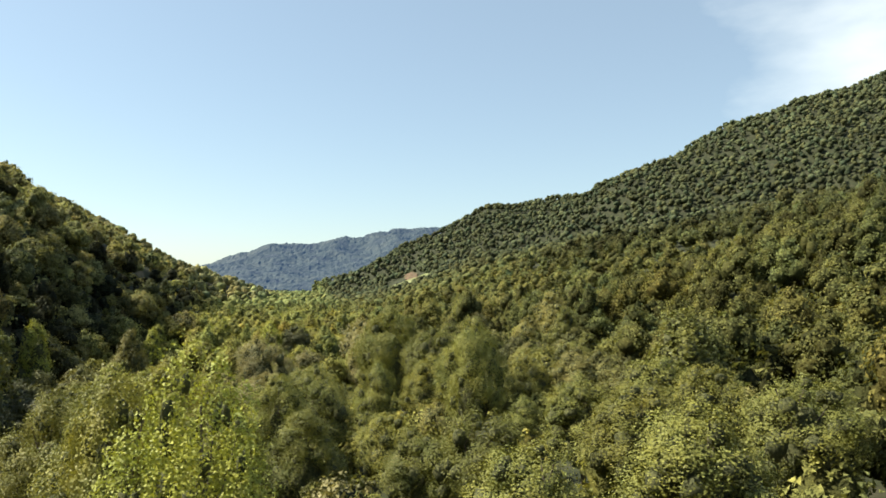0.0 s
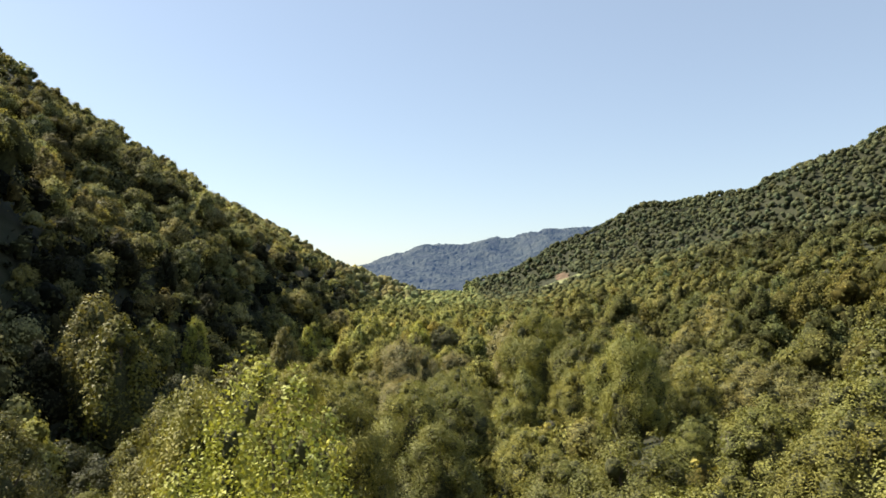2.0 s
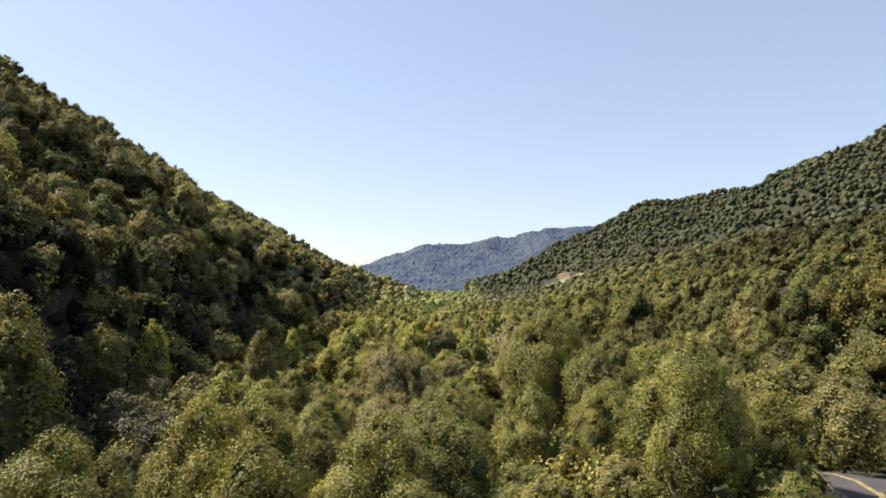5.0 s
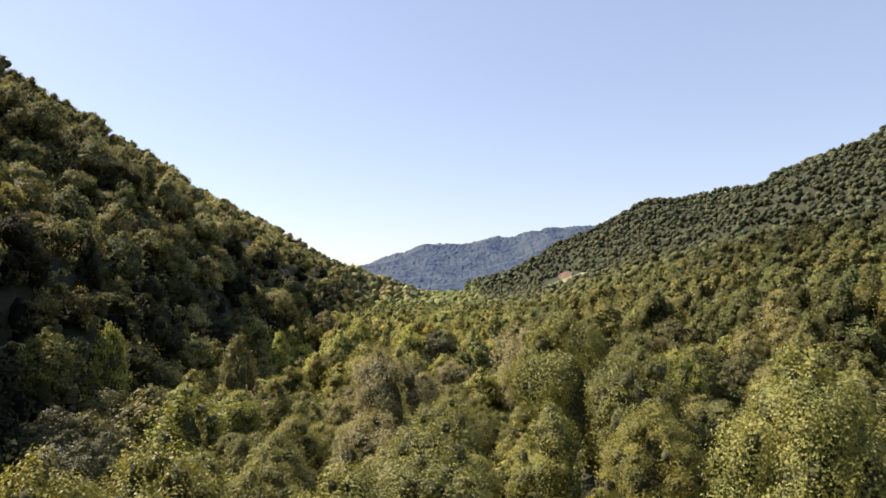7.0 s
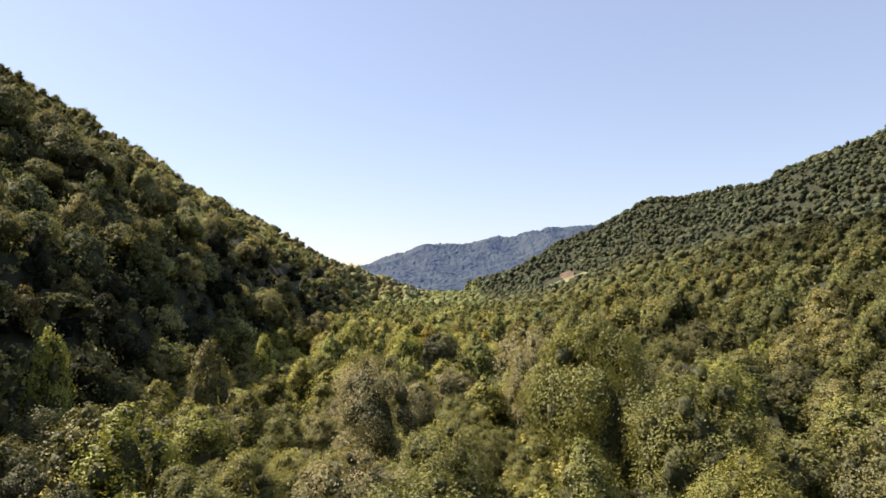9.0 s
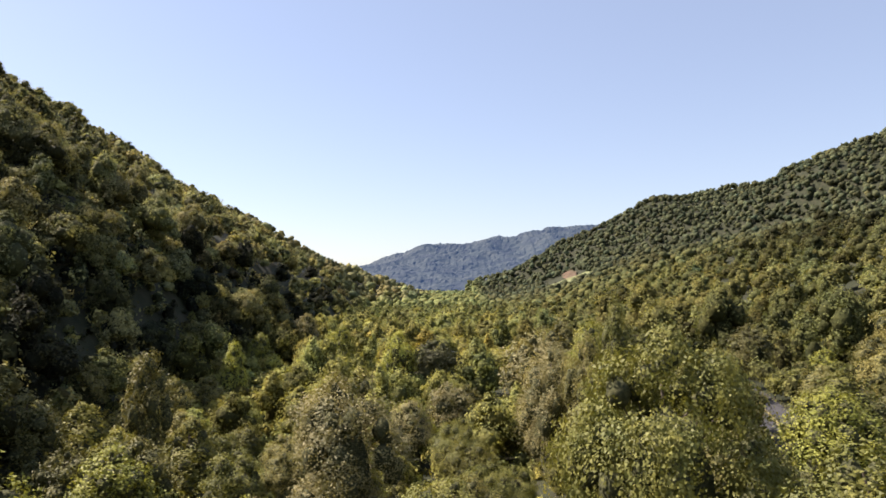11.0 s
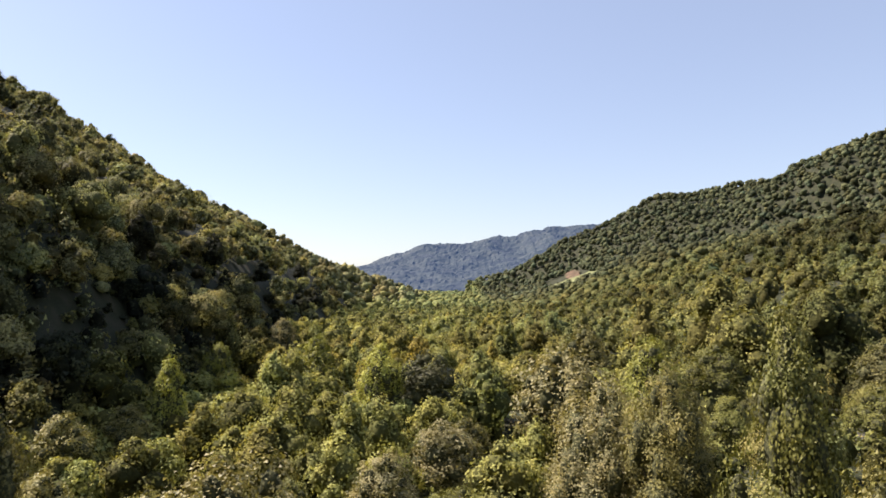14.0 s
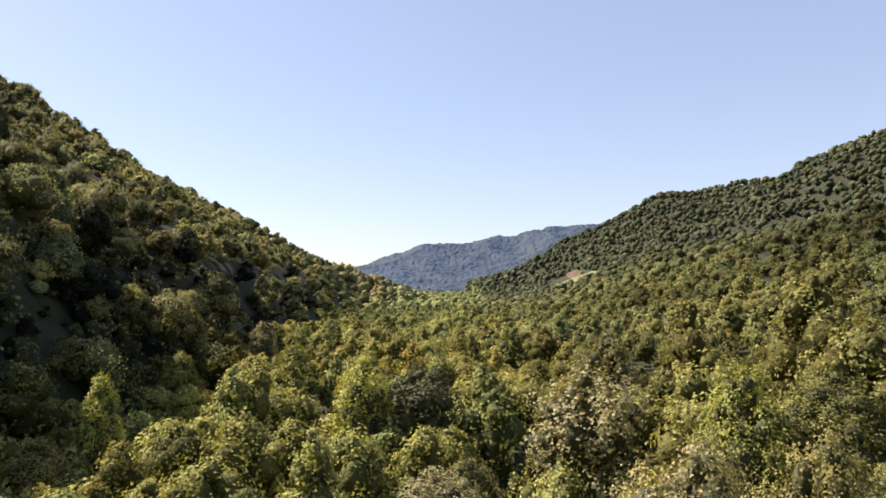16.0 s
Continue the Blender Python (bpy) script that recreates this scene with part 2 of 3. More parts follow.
def far_material():
    m, n, l = material("distant_woods")
    geo = n.new("ShaderNodeNewGeometry")
    t = n.new("ShaderNodeTexNoise")
    t.inputs["Scale"].default_value, t.inputs["Detail"].default_value = 0.012, 10
    l.new(geo.outputs["Position"], t.inputs["Vector"])
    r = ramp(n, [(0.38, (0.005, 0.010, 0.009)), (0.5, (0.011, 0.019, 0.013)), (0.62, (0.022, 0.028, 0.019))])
    l.new(t.outputs[0], r.inputs[0])
    p = n.new("ShaderNodeBsdfPrincipled")
    p.inputs["Roughness"].default_value = 0.9
    l.new(r.outputs[0], p.inputs["Base Color"])
    # the blue glow stands in for the haze of distance
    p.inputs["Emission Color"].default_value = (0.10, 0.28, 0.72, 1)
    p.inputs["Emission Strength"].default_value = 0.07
    out = n.new("ShaderNodeOutputMaterial")
    l.new(p.outputs[0], out.inputs[0])
    return m


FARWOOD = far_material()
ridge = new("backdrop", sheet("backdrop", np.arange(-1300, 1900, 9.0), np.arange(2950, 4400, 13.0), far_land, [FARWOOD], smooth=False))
tagged(ridge, "blue hazy wooded ridge closing the valley far away", "mountain ridge", kind="structure")


# ---- trees ----
SHAPES = {      # width of the crown from its foot to its top
    "round": ((0, 0.6), (0.28, 1.0), (0.52, 0.95), (0.78, 0.62), (1, 0.1)),
    "tall": ((0, 0.7), (0.2, 1.0), (0.48, 0.82), (0.78, 0.45), (1, 0.05)),
    "dome": ((0, 0.7), (0.3, 1.0), (0.6, 0.97), (0.82, 0.74), (0.94, 0.42), (1, 0.1)),
    "broad": ((0, 0.55), (0.3, 1.0), (0.6, 0.95), (0.85, 0.6), (1, 0.15)),
}


GOLD = (1 + 5 ** 0.5) / 2
ICO = np.array([(-1, GOLD, 0), (1, GOLD, 0), (-1, -GOLD, 0), (1, -GOLD, 0), (0, -1, GOLD), (0, 1, GOLD), (0, -1, -GOLD), (0, 1, -GOLD),
                (GOLD, 0, -1), (GOLD, 0, 1), (-GOLD, 0, -1), (-GOLD, 0, 1)]) / np.hypot(1, GOLD)
ICO_F = np.array([(a, b, c) for a in range(12) for b in range(a + 1, 12) for c in range(b + 1, 12)
                  if max(np.linalg.norm(ICO[a] - ICO[b]), np.linalg.norm(ICO[b] - ICO[c]), np.linalg.norm(ICO[a] - ICO[c])) < 1.1])
OCT = np.array([(1, 0, 0), (-1, 0, 0), (0, 1, 0), (0, -1, 0), (0, 0, 1), (0, 0, -1)], float)
OCT_F = np.array([(x, y, z) for x in (0, 1) for y in (2, 3) for z in (4, 5)])


def facing_out(v, f):
    """The faces of a round body, all turned outwards."""
    a, b, c = v[f[:, 0]], v[f[:, 1]], v[f[:, 2]]
    turned = (np.cross(b - a, c - a) * (a + b + c)).sum(1) < 0
    f = f.copy()
    f[turned] = f[turned][:, ::-1]
    return f


ICO_F, OCT_F = facing_out(ICO, ICO_F), facing_out(OCT, OCT_F)


def lobes_of(rng, shape, height, radius, foot, count):
    """Middles and half axes (n, 3) of the leafy masses that make up a crown: few and large, or many and small, lapping over each other."""
    s = np.linspace(0.10, 0.90, count) ** 0.9 + rng.uniform(-0.05, 0.05, count)
    pts = np.array(SHAPES[shape])
    wide = np.interp(s, pts[:, 0], pts[:, 1]) * radius
    a = np.arange(count) * 2.39996 + rng.uniform(-0.6, 0.6, count)
    big = 1.32 * count ** -0.36 * rng.uniform(0.78, 1.2, count)
    size = np.minimum(big * (0.35 * radius + 0.65 * wide), 0.98 * np.maximum(wide, 0.2 * radius))
    out = np.maximum(wide - 0.8 * size, 0) * rng.uniform(0.8, 1.12, count)
    long = (height - foot) / (2.4 * radius)
    tall = size * np.clip(1.35 * long, 1.15, 1.8) * rng.uniform(0.8, 1.1, count)
    z = foot + s * (height - foot)
    z = np.minimum(z, height - (height - foot) * 0.5 * (out / radius) ** 1.2 * rng.uniform(0.7, 1.2, count) - tall)
    z = z + (height - (z + tall).max()) * np.clip((z - foot) / (height - foot), 0, 1) ** 0.7
    c = np.c_[np.cos(a) * out, np.sin(a) * out, z]
    return c, np.c_[size, size, tall]


def body_of(rng, shape, height, radius, foot, share, sides, levels):
    """The dense inside of a crown: an uneven turned body that follows its outline."""
    pts = np.array(SHAPES[shape])
    s = 0.965 * (1 - (1 - np.linspace(0, 1, levels)) ** 1.7)
    height = height * (0.6 + 0.38 * share)
    ang = np.arange(sides) * 2 * np.pi / sides
    rings = []
    for k, t in enumerate(s):
        w = np.interp(t, pts[:, 0], pts[:, 1]) * radius * share * rng.uniform(0.82, 1.15, sides)
        a = ang + k * np.pi / sides
        rings.append(np.c_[np.cos(a) * w, np.sin(a) * w, foot + t * (height - foot) + rng.uniform(-0.03, 0.03, sides) * height])
    v = np.concatenate(rings + [[(0, 0, height * 0.985)]])
    f = []
    for k in range(levels - 1):
        for j in range(sides):
            a, b = k * sides + j, k * sides + (j + 1) % sides
            f += [(a, b, b + sides), (a, b + sides, a + sides)]
    top = (levels - 1) * sides
    f += [(top + j, top + (j + 1) % sides, len(v) - 1) for j in range(sides)]
    return v, np.array(f)


def tufts_of(rng, c, size, each):
    """Sprays of leaves over each leafy mass, fewer below: middles, ways out, sizes."""
    k = np.repeat(np.arange(len(c)), each)
    outward = c * (1, 1, 0) / np.maximum(np.linalg.norm(c * (1, 1, 0), axis=1, keepdims=True), 0.05)
    d = rng.normal(size=(len(k), 3)) + 0.45 * outward[k] + (0, 0, 0.4)
    d /= np.linalg.norm(d, axis=1, keepdims=True)
    at = c[k] + d * size[k] * rng.uniform(0.72, 1.14, (len(k), 1))
    way = d / size[k]
    way = way / np.linalg.norm(way, axis=1, keepdims=True) + 0.25 * outward[k] + (0, 0, 0.15)
    share = (size[:, 0] * size[:, 2])[k] / each
    return at, way / np.linalg.norm(way, axis=1, keepdims=True), size[k].mean(1) * 2.35 * each ** -0.5 * rng.uniform(0.5, 1.15, len(k)), share


def blades(rng, c, size, count, leaf, form, loose, each):
    """Leaves as small blades in sprays round the clumps: middles (n, 3) and corners about them (n, 3, 3)."""
    at, way, wide, share = tufts_of(rng, c, size, each)
    share = share * rng.uniform(0.5, 1.3, len(share))
    k = rng.choice(len(at), count, p=share / share.sum())
    d = rng.normal(size=(count, 3))
    d -= 0.6 * way[k] * (d * way[k]).sum(1, keepdims=True)
    d /= np.maximum(np.linalg.norm(d, axis=1, keepdims=True), 0.3)
    reach = rng.uniform(0.02, 1.0, (count, 1)) ** 0.6
    p = at[k] + (d * reach - (0.35 * reach ** 2 + rng.uniform(0, 0.4, (count, 1))) * way[k]) * wide[k, None]
    n = way[k] * form + 0.5 * d * reach + rng.normal(size=(count, 3)) * loose
    n /= np.linalg.norm(n, axis=1, keepdims=True)
    u = np.cross(n, rng.normal(size=(count, 3)))
    u /= np.linalg.norm(u, axis=1, keepdims=True) + 1e-9
    v = np.cross(n, u)
    e = leaf * rng.uniform(0.65, 1.35, (count, 1))
    return p, np.stack([u * e * 0.62, -u * e * 0.35 + v * e * 0.45, -u * e * 0.35 - v * e * 0.45], 1)


def crown_arrays(rng, shape, height, radius, foot, lobes, ball, leaves, leaf, form, loose, inner, each=8, stuffed=(0.62, 0.88)):
    """All of a crown: (fixed corners, blade offsets, faces, face kinds: 0 blade, 1 clump, 2 inside); corner = fixed * scale + offset."""
    c, size = lobes_of(rng, shape, height, radius, foot, lobes)
    p, off = blades(rng, c, size, leaves, leaf, form, loose, each)
    vs, fs, ks = [np.repeat(p, 3, 0)], [np.arange(leaves * 3).reshape(-1, 3)], [np.zeros(leaves, int)]
    at = leaves * 3
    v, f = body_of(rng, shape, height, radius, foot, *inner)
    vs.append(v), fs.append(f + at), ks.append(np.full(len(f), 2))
    at += len(v)
    if ball is not None:
        for m, s in zip(c, size):
            vs.append(m + ball[0] * s * rng.uniform(*stuffed, (len(ball[0]), 1)))
            fs.append(ball[1] + at), ks.append(np.ones(len(ball[1]), int))
            at += len(ball[0])
    fixed, faces = np.concatenate(vs), np.concatenate(fs)
    offset = np.zeros_like(fixed)
    offset[:leaves * 3] = off.reshape(-1, 3)
    return fixed, offset, faces, np.concatenate(ks), c


def tapered(points, radii, sides):
    """A tube through points with its own radius at each."""
    points, rings, faces = np.asarray(points, float), [], []
    ang = np.arange(sides) * 2 * np.pi / sides
    for p, r in zip(points, radii):
        rings.append(np.c_[p[0] + np.cos(ang) * r, p[1] + np.sin(ang) * r, np.full(sides, p[2])])
    for k in range(len(points) - 1):
        for j in range(sides):
            a, b = k * sides + j, k * sides + (j + 1) % sides
            faces.append((a, b, b + sides, a + sides))
    return np.concatenate(rings), np.array(faces)


def stem_mesh(rng, height, radius, c, limbs):
    thick = 0.012 * height + 0.04
    t = np.linspace(0, 1, 6)
    bend = np.cumsum(rng.normal(scale=0.018 * height, size=(6, 2)), 0) * t[:, None]
    line = np.c_[bend, t * height * 0.9 - 0.4]
    vs, fs = [], []
    v, f = tapered(line, thick * (1.25 - 1.1 * t) + 0.015, 7)
    vs.append(v), fs.append(f)
    at = len(v)
    for k in rng.permutation(len(c))[:limbs]:
        end = c[k]
        z0 = max(0.2 * height, end[2] - rng.uniform(0.25, 0.5) * height * 0.5)
        s = np.clip(z0 / (height * 0.9), 0, 1)
        root = np.array([np.interp(s, t, bend[:, 0]), np.interp(s, t, bend[:, 1]), z0])
        mid = root * 0.45 + end * 0.55 + (0, 0, -0.04 * height)
        v, f = tapered([root, mid, end], [thick * 0.42, thick * 0.26, 0.02], 4)
        vs.append(v), fs.append(f + at)
        at += len(v)
    return np.concatenate(vs), np.concatenate(fs)


# a tree is stretched to its height and breadth where it stands; natural: what keeps its leaves their own shape
def tree_meshes(seed, shape, height, radius, foot, lobes, ball, leaves, leaf, tone, form=0.9, loose=0.36, share=0.4, stuffed=(0.36, 0.56), each=12, natural=(0.92, 0.92, 0.76)):
    rng = np.random.default_rng(seed)
    fixed, offset, faces, kind, c = crown_arrays(rng, shape, height, radius, foot * height, lobes, ball, leaves, leaf, form, loose, (share, 9, 7), each, stuffed)
    crown = raw_mesh("crown", fixed + offset * natural, faces, [LEAF[tone], INNER_SHADE], smooth=kind > 0, slot=kind > 0)
    v, f = stem_mesh(rng, height, radius, c, min(lobes, 16))
    trunk = raw_mesh("trunk", v, f, [BARK], smooth=True)
    return trunk, crown


def tree_thing(meshes, label, x, y, scale, turn, z=None):
    thing = new("tree")
    for name, me in zip(("trunk", "crown"), meshes):
        new(name, me).parent = thing
    ground_z = float(land(x, y)) if z is None else z
    thing.matrix_world = Matrix.Translation((x, y, ground_z - 0.1)) @ pose(0, 0, 0, 0, 0, turn) @ Matrix.Diagonal((*scale, 1))
    return tagged(thing, label, "tree", "trees of the valley wood")


WORDS = {
    "poplar": "young tulip poplar with bright yellow-green leaves in the valley wood",
    "lime": "tall poplar with loose light yellow-green leaves",
    "green": "broadleaf tree with a dense mid-green crown in the valley wood",
    "deep": "broadleaf tree with a round dark green crown in the valley wood",
    "oak": "broadleaf tree with a dense grey-green crown",
    "olive": "broadleaf tree with a dull olive crown in the valley wood",
    "silver": "twiggy tree with pale silvery green leaves and thin twigs",
}


# standing trees one can tell apart: x, y, top, crown radius, shape, tone
HEROES = []


def hero(x, y, top, radius, shape, tone):
    HEROES.append((x, y, top, radius, shape, tone))


hero(-5.4, -10, 15.2, 3.3, "tall", "poplar")
hero(-38.2, 49, 14, 5.2, "tall", "poplar")
hero(-52, 70, 16, 5, "round", "olive")
hero(-43.4, 53, 15.5, 4.4, "tall", "olive")
hero(-70, 147, 18.8, 5, "round", "olive")
hero(32, 64, 8.6, 4.6, "round", "poplar")
hero(-67.5, 78, 20.4, 5, "round", "olive")
hero(-57, 101, 10.8, 4, "round", "green")
hero(-53, 111, 11, 3.8, "tall", "lime")
hero(-34.5, 243, 5.8, 5.4, "tall", "lime")
hero(-93, 153, 40, 7, "round", "olive")
hero(-91, 217, 37.6, 6.5, "broad", "olive")
hero(-66, 172, 6.3, 3.5, "round", "olive")
hero(7.8, 65.5, 6.8, 3.9, "tall", "green")
hero(20.4, 37, 10, 3.4, "round", "poplar")
hero(14.3, 33.5, 14, 3.8, "round", "green")
hero(11.4, 83.5, 14, 6.6, "broad", "green")
hero(13.5, 54.5, 8.6, 3.9, "round", "poplar")
hero(-34, 112, 0.8, 5.6, "round", "lime")
hero(-26, 124, -2, 5.6, "round", "green")
hero(-34.4, 93, 4.6, 5, "round", "lime")
hero(54, 153, 6.8, 5, "round", "lime")
hero(110, 250, 4, 5, "round", "olive")
hero(16, 69.5, 11.5, 4.9, "broad", "green")
hero(-42.5, 139, 7.8, 4, "round", "olive")
hero(-7, 205, 5.2, 8, "round", "deep")
hero(-15, 203, 6.5, 5, "round", "lime")
hero(-82, 300, 15.2, 6, "round", "green")
hero(-73, 232, 10, 5, "tall", "green")
hero(-58, 244, 3.6, 4.5, "tall", "lime")
hero(-49, 226, -0.8, 5, "tall", "lime")
hero(-50, 197, 5, 3.6, "tall", "lime")
hero(-66, 330, 5, 6, "tall", "silver")
hero(-46, 294, 1.2, 6, "tall", "lime")
hero(13.6, 107.5, 15.4, 3.3, "tall", "green")
hero(14, 101, 11, 3.4, "round", "olive")
hero(-11, 112, 8.1, 6, "broad", "silver")
hero(13, 178, 8.6, 7, "broad", "silver")
hero(25.5, 151, 10.6, 4.2, "round", "green")
hero(18.6, 149.5, 11.2, 4, "round", "lime")
hero(0, 178, -1.9, 4.4, "round", "silver")
hero(-2.7, 166, 0.2, 5, "broad", "silver")
hero(11.1, 137, 9, 5, "broad", "silver")
hero(15, 131, 10.6, 3.8, "broad", "olive")
hero(-51, 167, 0.4, 4.2, "round", "olive")
hero(-51, 184, -1.4, 5, "broad", "olive")
hero(-60, 217, -0.6, 5, "round", "olive")
hero(28.7, 64, 7.8, 4.6, "round", "olive")
hero(-8.5, 19.5, 10.4, 4, "round", "poplar")
hero(-14, 38, 9.3, 4.2, "round", "poplar")
hero(-80, 106, 29, 5.4, "round", "olive")
hero(-96, 302, 34, 6, "round", "olive")
hero(23.5, 222, 9, 6, "tall", "olive")
hero(55, 235, 2.4, 5.6, "round", "lime")
hero(-57, 299, 7.2, 5.5, "tall", "silver")
hero(-9.8, -3, 13.6, 3.8, "round", "poplar")
hero(-13.5, 8, 11.5, 4, "tall", "green")
hero(-13.2, 27.5, 11, 4, "round", "poplar")
hero(-19.5, 24, 9.5, 4.2, "round", "green")
hero(-14.5, -13, 12.2, 3.6, "tall", "oak")
hero(-19, -5, 11, 4, "tall", "oak")
hero(-24, 7, 10.5, 4.4, "tall", "oak")
hero(-18, 14, 10.4, 4, "round", "poplar")
hero(17.5, -3, 11.5, 4.4, "round", "green")
hero(19, 6, 11.2, 4.4, "round", "poplar")
hero(18.6, 15, 10.6, 4.3, "round", "green")
hero(27, 12, 11.5, 4.8, "round", "poplar")
hero(28, 22, 11, 4.8, "round", "green")
hero(27.5, 2, 12, 5, "broad", "green")
hero(29.5, 45, 10, 4.8, "round", "olive")
hero(33.5, 108, 8.6, 4.8, "round", "green")
hero(28, 99, 8.6, 4.4, "round", "lime")
hero(-0.4, -6, 9.2, 3.2, "broad", "silver")
hero(26.3, 66, 8, 3.4, "round", "oak")
hero(25.6, 59.5, 7.5, 3.3, "round", "olive")
hero(30.5, 131, 9, 3.8, "round", "green")
hero(34.5, 139, 8, 3.4, "round", "olive")

# kinds of tree, two of each at full and at medium fineness; 12 m high with a crown of 4 m radius
KINDS = [(s, t) for s, t in (("tall", "poplar"), ("broad", "green"), ("round", "deep"), ("round", "olive"), ("tall", "silver"), ("round", "poplar"), ("tall", "green"), ("broad", "poplar"), ("round", "green"), ("broad", "silver"), ("round", "oak"), ("tall", "lime"), ("round", "lime"))]
FINEST, FINE, MEDIUM = {}, {}, {}
for k, (shape, tone) in enumerate(KINDS):
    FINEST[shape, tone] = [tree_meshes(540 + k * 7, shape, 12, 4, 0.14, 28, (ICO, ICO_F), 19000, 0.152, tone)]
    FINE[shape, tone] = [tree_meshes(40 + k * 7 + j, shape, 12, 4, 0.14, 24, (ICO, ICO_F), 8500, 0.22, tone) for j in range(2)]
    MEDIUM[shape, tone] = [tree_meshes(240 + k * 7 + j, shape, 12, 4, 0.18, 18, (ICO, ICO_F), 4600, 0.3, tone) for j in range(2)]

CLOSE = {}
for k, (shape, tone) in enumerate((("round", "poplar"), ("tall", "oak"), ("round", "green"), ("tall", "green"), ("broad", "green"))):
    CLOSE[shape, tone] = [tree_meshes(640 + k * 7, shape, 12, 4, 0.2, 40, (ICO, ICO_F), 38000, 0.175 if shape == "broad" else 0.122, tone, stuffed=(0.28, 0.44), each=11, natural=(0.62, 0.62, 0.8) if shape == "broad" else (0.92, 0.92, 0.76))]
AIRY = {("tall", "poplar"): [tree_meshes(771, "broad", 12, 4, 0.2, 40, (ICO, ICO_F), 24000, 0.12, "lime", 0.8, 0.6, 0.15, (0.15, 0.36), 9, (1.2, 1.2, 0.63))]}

rng = np.random.default_rng(5)
placed = []


def road_x(y):
    return 23 + 0.075 * y + 2.5 * np.sin(y * 0.02)


def verge(y):
    """How far from the road's middle the trees stand."""
    return 2.7 + 0 * y


def fineness(x, y):
    if y < -5 and abs(x + 6) < 3:
        return AIRY
    if (y < 36 and -26 < x < 0) or (30 < y < 90 and 8 < x < 15):
        return CLOSE
    if (y < 146 and abs(x) < 17) or (y < 60 and abs(x) < 24) or (y < 15 and x < 30):
        return FINEST
    return FINE if y < 160 and abs(x) < 32 else MEDIUM


def stand(x, y, top, radius, shape, tone, store):
    ground_z = float(land(x, y))
    high = max(top - ground_z, 3)
    radius = min(radius, 0.44 * high)
    pick = store.get((shape, tone)) or FINE.get((shape, tone)) or store["round", "olive"]
    meshes = pick[int(rng.integers(len(pick)))]
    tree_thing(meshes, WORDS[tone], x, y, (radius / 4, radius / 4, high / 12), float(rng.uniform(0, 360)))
    placed.append((x, y, radius))


for x, y, top, radius, shape, tone in HEROES:
    stand(x, y, top, radius, shape, tone, fineness(x, y))


GLADES = ((19, 20, 26, 38), (24, 134, 31, 148))


def in_glade(x, y):
    """Two gaps in the wood beside the road."""
    inside = np.zeros(np.shape(x), bool)
    for x0, y0, x1, y1 in GLADES:
        s = np.clip(((x - x0) * (x1 - x0) + (y - y0) * (y1 - y0)) / ((x1 - x0) ** 2 + (y1 - y0) ** 2), 0, 1)
        inside |= np.hypot(x - x0 - s * (x1 - x0), y - y0 - s * (y1 - y0)) < 2.0
    return inside


def free(x, y, radius, gap):
    if abs(x - road_x(y)) < verge(y) or in_glade(x, y):
        return False
    return all((x - a) ** 2 + (y - b) ** 2 > (gap * (radius + r)) ** 2 for a, b, r in placed)


def canopy(x, y):
    """Usual height of the tree tops over the ground."""
    return 12.0 + 2.0 * lumps(x, y, 40)


def room_under_heroes(x, y):
    """Trees beside a tall one stay lower than it."""
    room = np.full(np.shape(x), 1e3)
    for a, b, top, r, *_ in HEROES:
        room = np.where((np.hypot(x - a, (y - b) * 0.7) < r + 5) & (y < b + 3), np.minimum(room, top - 2.2), room)
        # a glade-like dip in the canopy towards the middle of the valley shows its side
        start = min(max(b - 105, -36), 100)
        s = (y - start) / (b - start)
        low = top - 0.55 * (top - float(land(a, b)))
        dip = (s > 0.2) & (s < 1) & (np.abs(x - a * s) < 0.85 * r * s + 1)
        room = np.where(dip, np.minimum(room, 15.8 + (low - 15.8) * s), room)
    return room


def in_grove(x, y):
    """The stretch of the valley whose trees are things of their own."""
    return (y > -34) & (y < 152) & (x < 22 + 0.24 * (y + 34)) & (x > -25 - 0.18 * (y + 34))


count = 0
for _ in range(9000):
    y, x = rng.uniform(-34, 152), rng.uniform(-70, 80)
    radius = rng.uniform(4.0, 6.0)
    if not in_grove(x, y) or not free(x, y, radius, 0.8):
        continue
    top = float(land(x, y)) + float(canopy(x, y)) * rng.uniform(0.5, 1.02)
    if abs(x) < 10:
        top = min(top, 8.5)
    top = float(min(top, room_under_heroes(x, y)))
    radius = min(radius, max(0.42 * (top - float(land(x, y))), 2.4))
    if x < -17 and y < 90:
        top = min(top, 3.0)
    shape, tone = KINDS[int(rng.choice(len(KINDS), p=(0.16, 0.22, 0.0, 0.16, 0.06, 0.12, 0.14, 0.06, 0.06, 0.02, 0.0, 0.0, 0.0)))]
    # darker kinds towards the hillside carry its shade in their leaf colour
    if x < -17 and y < 90:
        shape, tone = "round", "deep" if x < -27 else "green"
    elif x < -34 and y < 130:
        shape, tone = "round", "oak"
    elif x > 15:
        shape, tone = (("round", "oak"), ("round", "olive"), ("tall", "green"), ("broad", "green"))[int(rng.choice(4, p=(0.4, 0.25, 0.2, 0.15)))]
    stand(x, y, top, radius, shape, tone, fineness(x, y))
    count += 1
    if count >= 240:
        break


# ---- the woods beyond, in three belts ----
def scatter(x0, x1, y0, y1, spacing, keep):
    gx, gy = np.meshgrid(np.arange(x0, x1, spacing), np.arange(y0, y1, spacing))
    x, y = gx.ravel() + rng.uniform(-0.6, 0.6, gx.size) * spacing, gy.ravel() + rng.uniform(-0.6, 0.6, gx.size) * spacing
    k = keep(x, y)
    return x[k], y[k]


